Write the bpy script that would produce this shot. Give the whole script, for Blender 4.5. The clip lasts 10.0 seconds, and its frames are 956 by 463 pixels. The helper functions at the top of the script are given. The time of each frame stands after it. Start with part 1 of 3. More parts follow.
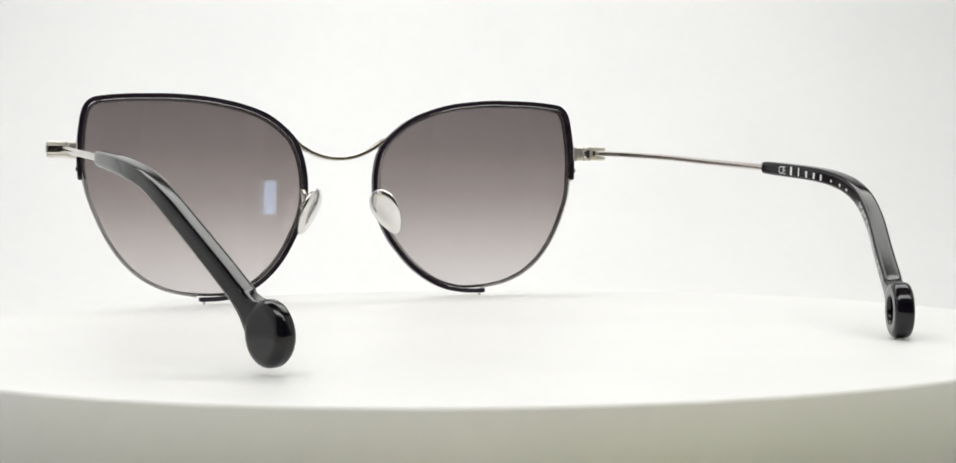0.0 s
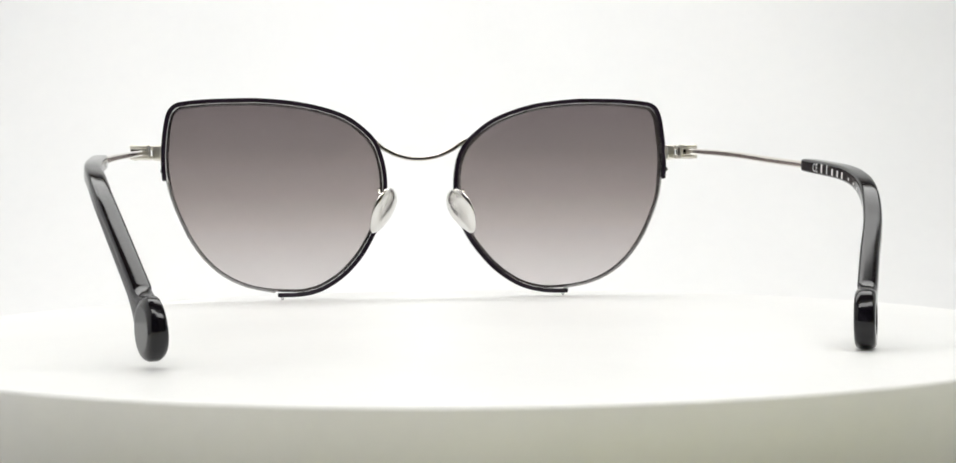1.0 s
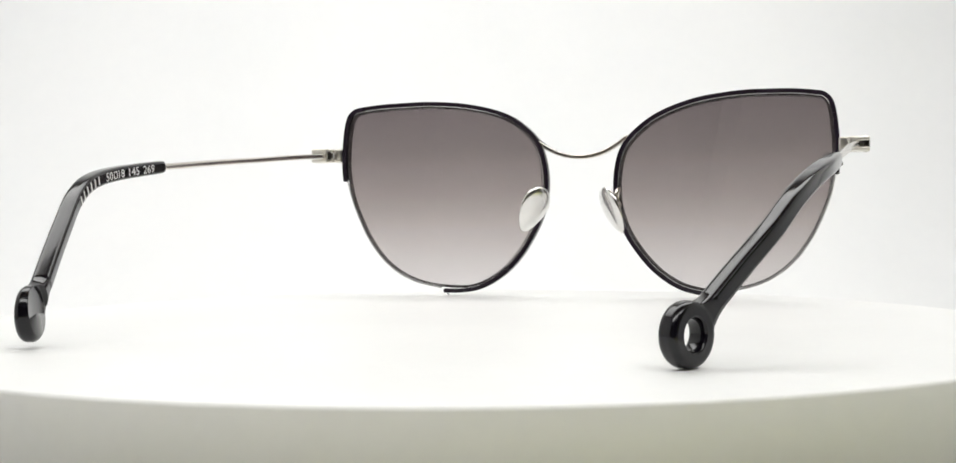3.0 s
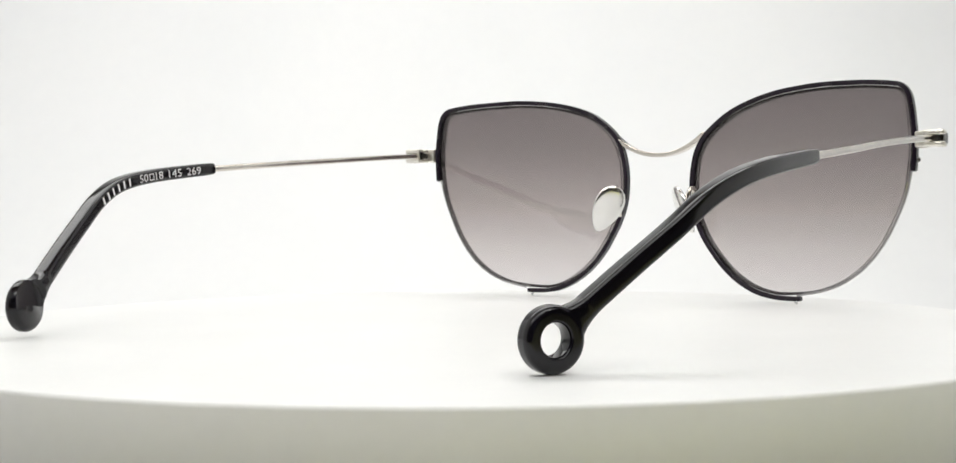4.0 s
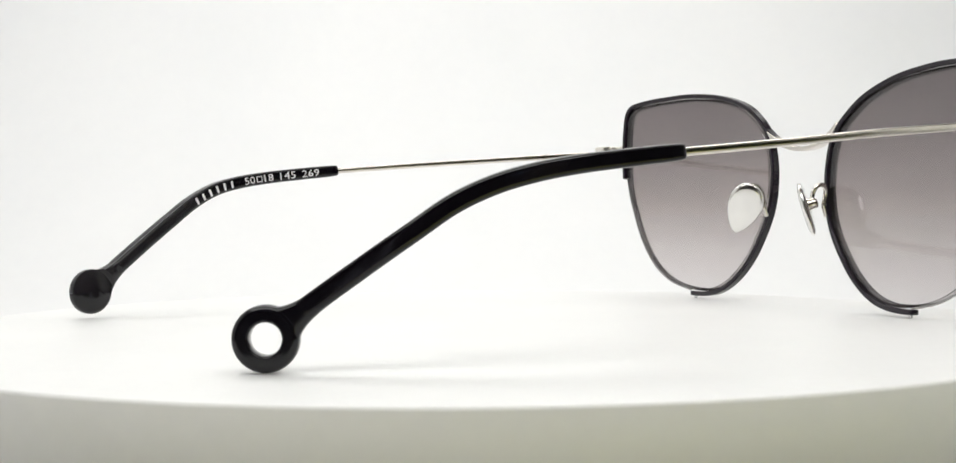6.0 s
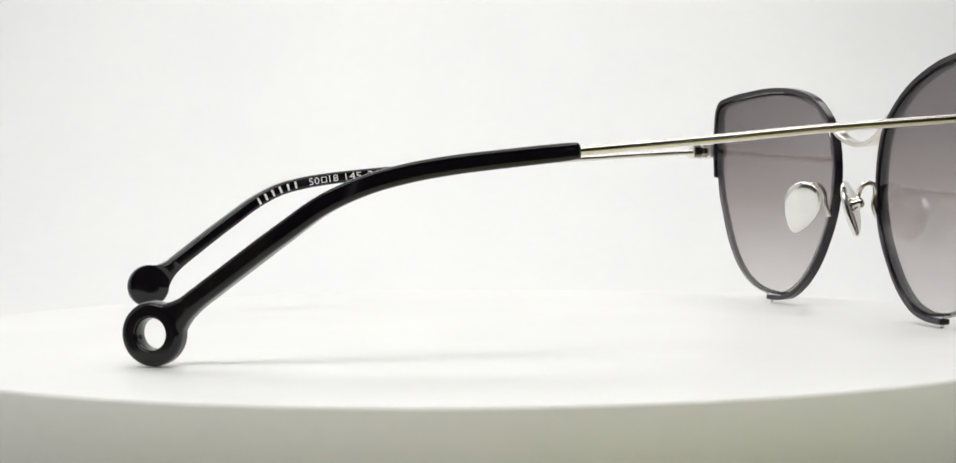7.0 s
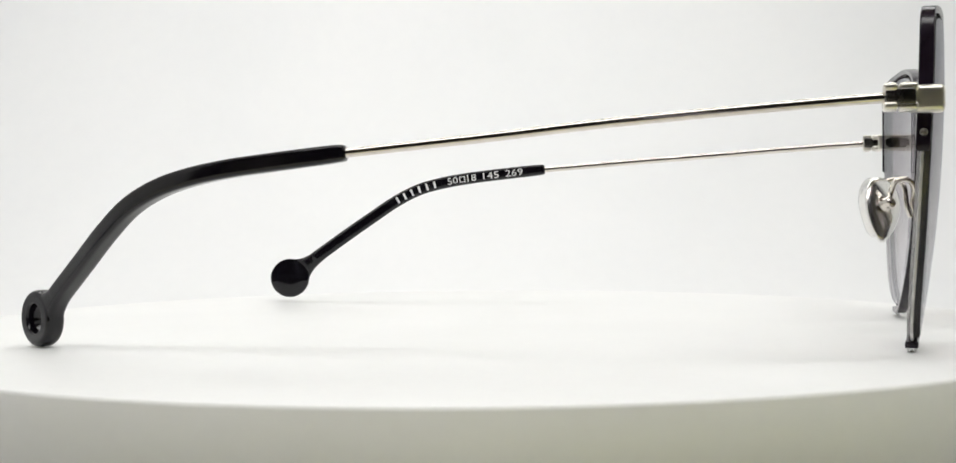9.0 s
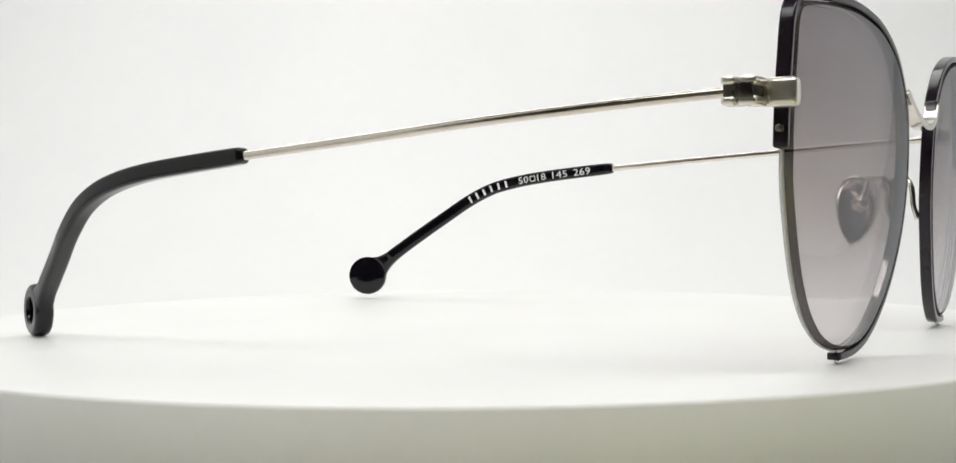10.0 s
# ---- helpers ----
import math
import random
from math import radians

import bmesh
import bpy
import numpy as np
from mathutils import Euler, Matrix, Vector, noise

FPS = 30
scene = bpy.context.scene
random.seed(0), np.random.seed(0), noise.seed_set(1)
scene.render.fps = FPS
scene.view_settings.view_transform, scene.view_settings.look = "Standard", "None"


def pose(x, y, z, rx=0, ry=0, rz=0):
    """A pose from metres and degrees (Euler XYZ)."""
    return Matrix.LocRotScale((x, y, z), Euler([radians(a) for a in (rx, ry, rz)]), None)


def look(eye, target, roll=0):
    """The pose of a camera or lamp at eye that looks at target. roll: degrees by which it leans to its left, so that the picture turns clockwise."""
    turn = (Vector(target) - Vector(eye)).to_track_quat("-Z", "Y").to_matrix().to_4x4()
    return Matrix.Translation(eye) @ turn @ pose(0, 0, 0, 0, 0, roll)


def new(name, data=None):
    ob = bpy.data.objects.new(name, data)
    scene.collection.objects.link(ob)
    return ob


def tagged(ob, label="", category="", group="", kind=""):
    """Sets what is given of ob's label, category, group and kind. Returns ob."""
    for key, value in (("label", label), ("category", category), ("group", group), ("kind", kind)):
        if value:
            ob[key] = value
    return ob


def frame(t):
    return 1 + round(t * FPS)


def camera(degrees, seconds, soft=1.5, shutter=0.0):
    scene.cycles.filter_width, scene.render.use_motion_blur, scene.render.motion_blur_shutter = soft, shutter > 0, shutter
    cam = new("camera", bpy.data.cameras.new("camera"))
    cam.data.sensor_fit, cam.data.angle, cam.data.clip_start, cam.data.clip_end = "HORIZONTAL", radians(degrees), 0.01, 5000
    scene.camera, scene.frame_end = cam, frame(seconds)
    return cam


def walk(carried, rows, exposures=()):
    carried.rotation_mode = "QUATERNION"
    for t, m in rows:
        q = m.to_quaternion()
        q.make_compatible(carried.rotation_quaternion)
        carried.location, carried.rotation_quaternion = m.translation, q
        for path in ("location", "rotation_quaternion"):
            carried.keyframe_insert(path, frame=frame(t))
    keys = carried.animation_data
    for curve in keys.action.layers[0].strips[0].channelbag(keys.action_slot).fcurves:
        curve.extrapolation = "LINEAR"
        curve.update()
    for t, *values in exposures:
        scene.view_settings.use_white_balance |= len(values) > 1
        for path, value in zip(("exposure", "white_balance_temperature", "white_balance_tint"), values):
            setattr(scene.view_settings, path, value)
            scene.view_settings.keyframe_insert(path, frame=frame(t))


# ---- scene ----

# A pair of sunglasses turns on a white turntable inside a photo light tent. The camera stands still.
# World: turntable axis at the origin, top of the plate at z = 0.
cam = camera(39.17, 10.0, soft=1.5)
EYE = (0.0, -0.2389, 0.0209)
PAN, PITCH, ROLL = -0.32, -1.04, -0.47
CAM = pose(*EYE) @ pose(0, 0, 0, 0, 0, PAN) @ pose(0, 0, 0, 90 + PITCH) @ pose(0, 0, 0, 0, 0, ROLL)
walk(cam, [(0.0, CAM), (10.0, CAM)], exposures=[(0.0, -0.12), (0.5, -0.09), (1.5, -0.02), (2.5, -0.03), (4.0, -0.09), (6.0, -0.10), (7.5, -0.19), (10.0, -0.18)])

SPIN = -14.216          # degrees a second, the turntable's speed
YAW0 = 22.69            # the way the glasses point at the start
SEAT = (-0.03019, 0.07051)   # where the middle of the bridge stands on the plate at the start


# ---------------------------------------------------------------- world and lights
def make_world():
    w = bpy.data.worlds.new("world")
    scene.world = w
    w.use_nodes = True
    bg = w.node_tree.nodes["Background"]
    bg.inputs[0].default_value = (0.9, 0.95, 1.0, 1)
    bg.inputs[1].default_value = 0.05


def area(name, eye, target, sx, sy, watts, colour=(1, 1, 1)):
    d = bpy.data.lights.new(name, "AREA")
    d.shape, d.size, d.size_y, d.energy, d.color = "RECTANGLE", sx, sy, watts, colour
    ob = new(name, d)
    ob.matrix_world = look(eye, target)
    return ob


make_world()
LAMP = (1.0, 1.0, 0.99)
area("front_bar_light", (0.04, -0.28, 0.528), (0.04, -0.12, 0.0), 0.90, 0.27, 4.95, LAMP)
area("back_bar_light", (-0.05, 0.26, 0.528), (-0.05, 0.26, 0.0), 0.86, 0.27, 2.72, LAMP)



# ---------------------------------------------------------------- materials
def shader(name):
    m = bpy.data.materials.new(name)
    m.use_nodes = True
    nt = m.node_tree
    return m, nt, nt.nodes["Principled BSDF"]


def noise_node(nt, scale, detail=4.0, space="Object"):
    tc = nt.nodes.new("ShaderNodeTexCoord")
    n = nt.nodes.new("ShaderNodeTexNoise")
    n.inputs["Scale"].default_value, n.inputs["Detail"].default_value = scale, detail
    nt.links.new(tc.outputs[space], n.inputs["Vector"])
    return n


def ramp(nt, source, stops):
    r = nt.nodes.new("ShaderNodeValToRGB")
    while len(r.color_ramp.elements) < len(stops):
        r.color_ramp.elements.new(0.5)
    for e, (p, c) in zip(r.color_ramp.elements, stops):
        e.position, e.color = p, (*c, 1)
    nt.links.new(source, r.inputs[0])
    return r


def bump(nt, source, bsdf, strength, distance):
    b = nt.nodes.new("ShaderNodeBump")
    b.inputs["Strength"].default_value, b.inputs["Distance"].default_value = strength, distance
    nt.links.new(source, b.inputs["Height"])
    nt.links.new(b.outputs[0], bsdf.inputs["Normal"])


def surface(name, low, high, rough, metal=0.0, scale=40.0, relief=0.0, coat=0.0, ior=1.5, rough_var=0.06):
    """A painted, plastic or metal surface with mottling at two scales and fine relief."""
    m, nt, b = shader(name)
    big, fine = noise_node(nt, scale), noise_node(nt, scale * 18, 2.0)
    mix = nt.nodes.new("ShaderNodeMath")
    mix.operation = "MULTIPLY_ADD"
    mix.inputs[1].default_value = 0.3
    nt.links.new(fine.outputs[0], mix.inputs[0])
    nt.links.new(big.outputs[0], mix.inputs[2])
    r = ramp(nt, mix.outputs[0], [(0.4, low), (0.9, high)])
    nt.links.new(r.outputs[0], b.inputs["Base Color"])
    rr = nt.nodes.new("ShaderNodeMapRange")
    rr.inputs["To Min"].default_value, rr.inputs["To Max"].default_value = max(0.02, rough - rough_var), rough + rough_var
    nt.links.new(mix.outputs[0], rr.inputs["Value"])
    nt.links.new(rr.outputs[0], b.inputs["Roughness"])
    b.inputs["Metallic"].default_value, b.inputs["IOR"].default_value = metal, ior
    b.inputs["Coat Weight"].default_value, b.inputs["Coat Roughness"].default_value = coat, 0.05
    if relief:
        bump(nt, fine.outputs[0], b, 0.25, relief)
    return m


M_TENT = surface("tent_fabric", (0.82, 0.825, 0.83), (0.86, 0.86, 0.86), 0.85, scale=9, relief=0.0002)
M_PLATE = surface("satin_white_plastic", (0.83, 0.83, 0.82), (0.88, 0.88, 0.87), 0.42, scale=25, relief=0.00002)
M_BASE = surface("off_white_plastic", (0.60, 0.60, 0.56), (0.66, 0.66, 0.61), 0.5, scale=25)
M_OLIVE = surface("olive_paint", (0.20, 0.21, 0.09), (0.26, 0.27, 0.13), 0.8, scale=2)
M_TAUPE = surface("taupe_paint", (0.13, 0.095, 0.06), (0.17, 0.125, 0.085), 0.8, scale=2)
M_ROOM = surface("room_paint", (0.10, 0.09, 0.07), (0.14, 0.125, 0.10), 0.8, scale=2)
M_DESK = surface("beige_laminate", (0.82, 0.78, 0.62), (0.88, 0.84, 0.68), 0.5, scale=6)
# yellow of the added board that throws a warm tint on the plate's edge
M_BOUNCE = surface("yellow_bounce_board", (0.86, 0.85, 0.34), (0.91, 0.90, 0.40), 0.5, scale=6)
M_BLACK = surface("black_acetate", (0.0035, 0.003, 0.0045), (0.006, 0.005, 0.008), 0.10, scale=300, ior=1.46, rough_var=0.025)
M_RIM = surface("black_lacquer", (0.010, 0.006, 0.011), (0.016, 0.011, 0.019), 0.16, scale=400, ior=1.42)
M_STEEL = surface("polished_steel", (0.66, 0.62, 0.57), (0.75, 0.71, 0.66), 0.14, metal=1.0, scale=500, rough_var=0.025)
M_SATIN = surface("satin_steel", (0.72, 0.69, 0.63), (0.80, 0.77, 0.71), 0.30, metal=1.0, scale=500, rough_var=0.05)
M_DARK = surface("dark_steel", (0.10, 0.095, 0.09), (0.16, 0.15, 0.14), 0.25, metal=1.0, scale=500)
M_STRIP = surface("lilac_plastic", (0.66, 0.63, 0.76), (0.74, 0.71, 0.84), 0.45, scale=60)
M_INK = surface("white_ink", (0.80, 0.80, 0.80), (0.86, 0.86, 0.86), 0.5, scale=800)


def lens_material():
    """Tinted plastic: a grey-brown gradient, dark at the brow and pale at the cheek, with a real surface gloss."""
    m, nt, b = shader("gradient_tint_lens")
    nt.nodes.remove(b)
    tc = nt.nodes.new("ShaderNodeTexCoord")
    sep = nt.nodes.new("ShaderNodeSeparateXYZ")
    nt.links.new(tc.outputs["Object"], sep.inputs[0])
    mr = nt.nodes.new("ShaderNodeMapRange")
    mr.inputs["From Min"].default_value, mr.inputs["From Max"].default_value = 0.0, 0.046
    nt.links.new(sep.outputs["Z"], mr.inputs["Value"])
    r = ramp(nt, mr.outputs[0], [(0.03, (0.875, 0.855, 0.855)), (0.25, (0.77, 0.738, 0.733)), (0.50, (0.602, 0.562, 0.555)), (0.75, (0.478, 0.443, 0.442)), (1.0, (0.42, 0.386, 0.392))])
    tr = nt.nodes.new("ShaderNodeBsdfTransparent")
    nt.links.new(r.outputs[0], tr.inputs[0])
    gl = nt.nodes.new("ShaderNodeBsdfGlossy")
    gl.inputs["Roughness"].default_value = 0.015
    gl.inputs["Color"].default_value = (0.915, 0.93, 0.98, 1)
    lw = nt.nodes.new("ShaderNodeLayerWeight")
    lw.inputs["Blend"].default_value = 0.5
    po = nt.nodes.new("ShaderNodeMath")
    po.operation, po.inputs[1].default_value = "POWER", 3.9
    nt.links.new(lw.outputs["Facing"], po.inputs[0])
    fr = nt.nodes.new("ShaderNodeMath")
    fr.operation, fr.inputs[1].default_value, fr.inputs[2].default_value = "MULTIPLY_ADD", 0.52, 0.05
    nt.links.new(po.outputs[0], fr.inputs[0])
    mx = nt.nodes.new("ShaderNodeMixShader")
    nt.links.new(fr.outputs[0], mx.inputs[0])
    nt.links.new(tr.outputs[0], mx.inputs[1])
    nt.links.new(gl.outputs[0], mx.inputs[2])
    nt.links.new(mx.outputs[0], nt.nodes["Material Output"].inputs[0])
    return m


M_LENS = lens_material()


def lens_edge_material(name, tint, gloss, rough):
    """The cut edge of a lens: tinted plastic that lets light through and has a polished or ground skin."""
    m, nt, b = shader(name)
    nt.nodes.remove(b)
    tr = nt.nodes.new("ShaderNodeBsdfTransparent")
    n = noise_node(nt, 600)
    r = ramp(nt, n.outputs[0], [(0.3, tuple(0.9 * c for c in tint)), (0.7, tint)])
    nt.links.new(r.outputs[0], tr.inputs[0])
    gl = nt.nodes.new("ShaderNodeBsdfGlossy")
    gl.inputs["Roughness"].default_value = rough
    mx = nt.nodes.new("ShaderNodeMixShader")
    mx.inputs[0].default_value = gloss
    nt.links.new(tr.outputs[0], mx.inputs[1])
    nt.links.new(gl.outputs[0], mx.inputs[2])
    nt.links.new(mx.outputs[0], nt.nodes["Material Output"].inputs[0])
    return m


M_LENS_EDGE = lens_edge_material("ground_lens_edge", (0.11, 0.10, 0.10), 0.05, 0.25)
M_LENS_BEVEL = lens_edge_material("polished_lens_bevel", (0.58, 0.55, 0.55), 0.24, 0.08)
M_THREAD = surface("smoky_nylon", (0.42, 0.41, 0.41), (0.50, 0.49, 0.49), 0.25, scale=600)


def clear_material(name, tint, rough, ior=1.45):
    m, nt, b = shader(name)
    b.inputs["Base Color"].default_value = (*tint, 1)
    b.inputs["Roughness"].default_value, b.inputs["IOR"].default_value = rough, ior
    b.inputs["Transmission Weight"].default_value = 0.75
    b.inputs["Subsurface Weight"].default_value = 0.0
    n = noise_node(nt, 400)
    bump(nt, n.outputs[0], b, 0.05, 0.0001)
    return m


M_PAD = surface("satin_titanium", (0.74, 0.73, 0.71), (0.82, 0.81, 0.79), 0.15, metal=1.0, scale=300)
M_CLEAR = clear_material("clear_plastic", (0.95, 0.95, 0.95), 0.05)


def glow(name, colour, strength):
    m, nt, b = shader(name)
    b.inputs["Base Color"].default_value = (*colour, 1)
    b.inputs["Emission Color"].default_value, b.inputs["Emission Strength"].default_value = (*colour, 1), strength
    return m


M_SKY = glow("blue_sky", (0.50, 0.72, 1.0), 5.0)


# ---------------------------------------------------------------- mesh helpers (the glasses are drawn in millimetres)
MM = 0.001


def part(name, bm, material, parent=None, label="", smooth=True, unit=1.0):
    """Links a bmesh as one mesh object, under a thing or a part."""
    bmesh.ops.recalc_face_normals(bm, faces=bm.faces)
    me = bpy.data.meshes.new(name)
    if unit != 1.0:
        bmesh.ops.scale(bm, vec=(unit,) * 3, verts=bm.verts)
    bm.to_mesh(me)
    bm.free()
    for m in material if isinstance(material, (list, tuple)) else [material]:
        me.materials.append(m)
    for p in me.polygons:
        p.use_smooth = smooth
    ob = new(name, me)
    ob.parent = parent
    if label:
        ob["label"] = label
    return ob


def box(bm, lo, hi, bevel=0.0, segments=2):
    r = bmesh.ops.create_cube(bm, size=1.0)
    vs = r["verts"]
    for v in vs:
        v.co = Vector([(a + b) / 2 + c * (b - a) for a, b, c in zip(lo, hi, v.co)])
    if bevel:
        es = {e for v in vs for e in v.link_edges}
        bmesh.ops.bevel(bm, geom=list(es), offset=bevel, segments=segments, profile=0.6, affect="EDGES")


def spline(points, steps):
    """A smooth curve through the points, evenly sampled (centripetal Catmull-Rom)."""
    p = np.array(points, float)
    p = np.vstack([2 * p[0] - p[1], p, 2 * p[-1] - p[-2]])
    k = np.concatenate([[0], np.cumsum(np.maximum(np.linalg.norm(np.diff(p, axis=0), axis=1), 1e-9) ** 0.5)])
    out = []
    for i in range(1, len(p) - 2):
        t0, t1, t2, t3 = k[i - 1:i + 3]
        for t in np.linspace(t1, t2, 24, endpoint=False):
            a1 = (t1 - t) / (t1 - t0) * p[i - 1] + (t - t0) / (t1 - t0) * p[i]
            a2 = (t2 - t) / (t2 - t1) * p[i] + (t - t1) / (t2 - t1) * p[i + 1]
            a3 = (t3 - t) / (t3 - t2) * p[i + 1] + (t - t2) / (t3 - t2) * p[i + 2]
            b1 = (t2 - t) / (t2 - t0) * a1 + (t - t0) / (t2 - t0) * a2
            b2 = (t3 - t) / (t3 - t1) * a2 + (t - t1) / (t3 - t1) * a3
            out.append((t2 - t) / (t2 - t1) * b1 + (t - t1) / (t2 - t1) * b2)
    out.append(p[-2])
    out = np.array(out)
    d = np.concatenate([[0], np.cumsum(np.linalg.norm(np.diff(out, axis=0), axis=1))])
    s = np.linspace(0, d[-1], steps)
    return np.stack([np.interp(s, d, out[:, j]) for j in range(out.shape[1])], 1)


def squircle(a, b, n=16, power=2.0):
    """A section a wide and b high; power 2 is an ellipse, higher is boxier."""
    t = np.linspace(0, 2 * math.pi, n, endpoint=False)
    c, s = np.cos(t), np.sin(t)
    return [(a / 2 * math.copysign(abs(x) ** (2 / power), x), b / 2 * math.copysign(abs(y) ** (2 / power), y)) for x, y in zip(c, s)]


def strip(a, b, r, n=4):
    """A rectangular section a wide and b high with small rounded corners of radius r and true flats."""
    out = []
    for k, (sx, sy) in enumerate(((1, 1), (-1, 1), (-1, -1), (1, -1))):
        cx, cy = sx * (a / 2 - r), sy * (b / 2 - r)
        arc = [(cx + r * math.cos(t), cy + r * math.sin(t)) for t in np.linspace(k * math.pi / 2, (k + 1) * math.pi / 2, n)]
        e = 0.12
        first = (arc[0][0], arc[0][1] - sy * e * r) if k % 2 == 0 else (arc[0][0] - sx * e * r, arc[0][1])
        last = (arc[-1][0] - sx * e * r, arc[-1][1]) if k % 2 == 0 else (arc[-1][0], arc[-1][1] - sy * e * r)
        out += [first] + arc + [last]
    return out


def sweep(bm, path, section, up, sizes=None, round_ends=0.0):
    """Sweeps a section along a path. Its second axis follows up; sizes scale it along the way; round_ends closes it with a rounded cap that long."""
    path = np.array(path, float)
    n = len(path)
    tan = np.gradient(path, axis=0)
    tan /= np.linalg.norm(tan, axis=1)[:, None]
    sizes = np.ones(n) if sizes is None else np.array(sizes, float)
    rings = []
    stations = [(path[i], tan[i], sizes[i]) for i in range(n)]
    if round_ends:
        cap = [(math.sin(a), math.cos(a)) for a in np.linspace(math.pi / 2, 0.0, 5)[:-1]]
        head = [(path[0] - tan[0] * round_ends * s, tan[0], sizes[0] * max(c, 0.12)) for s, c in cap]
        tail = [(path[-1] + tan[-1] * round_ends * s, tan[-1], sizes[-1] * max(c, 0.12)) for s, c in reversed(cap)]
        stations = head + stations + tail
    for i, (p, t, k) in enumerate(stations):
        u = np.array(up(p) if callable(up) else up, float)
        side = np.cross(t, u)
        side /= np.linalg.norm(side)
        v = np.cross(side, t)
        ka, kb = (k, k) if np.ndim(k) == 0 else k
        rings.append([bm.verts.new(p + side * a * ka + v * b * kb) for a, b in section])
    m = len(section)
    for r0, r1 in zip(rings, rings[1:]):
        for j in range(m):
            bm.faces.new((r0[j], r0[(j + 1) % m], r1[(j + 1) % m], r1[j]))
    bm.faces.new(rings[0])
    bm.faces.new(rings[-1])


def lathe(bm, profile, centre, axis, n=24):
    """Turns a profile of (radius, height) round an axis."""
    ax = Vector(axis).normalized()
    q = ax.to_track_quat("Z", "Y").to_matrix()
    rings = []
    for r, h in profile:
        rings.append([bm.verts.new(Vector(centre) + q @ Vector((r * math.cos(a), r * math.sin(a), h))) for a in np.linspace(0, 2 * math.pi, n, endpoint=False)])
    for r0, r1 in zip(rings, rings[1:]):
        for j in range(n):
            bm.faces.new((r0[j], r0[(j + 1) % n], r1[(j + 1) % n], r1[j]))
    return rings


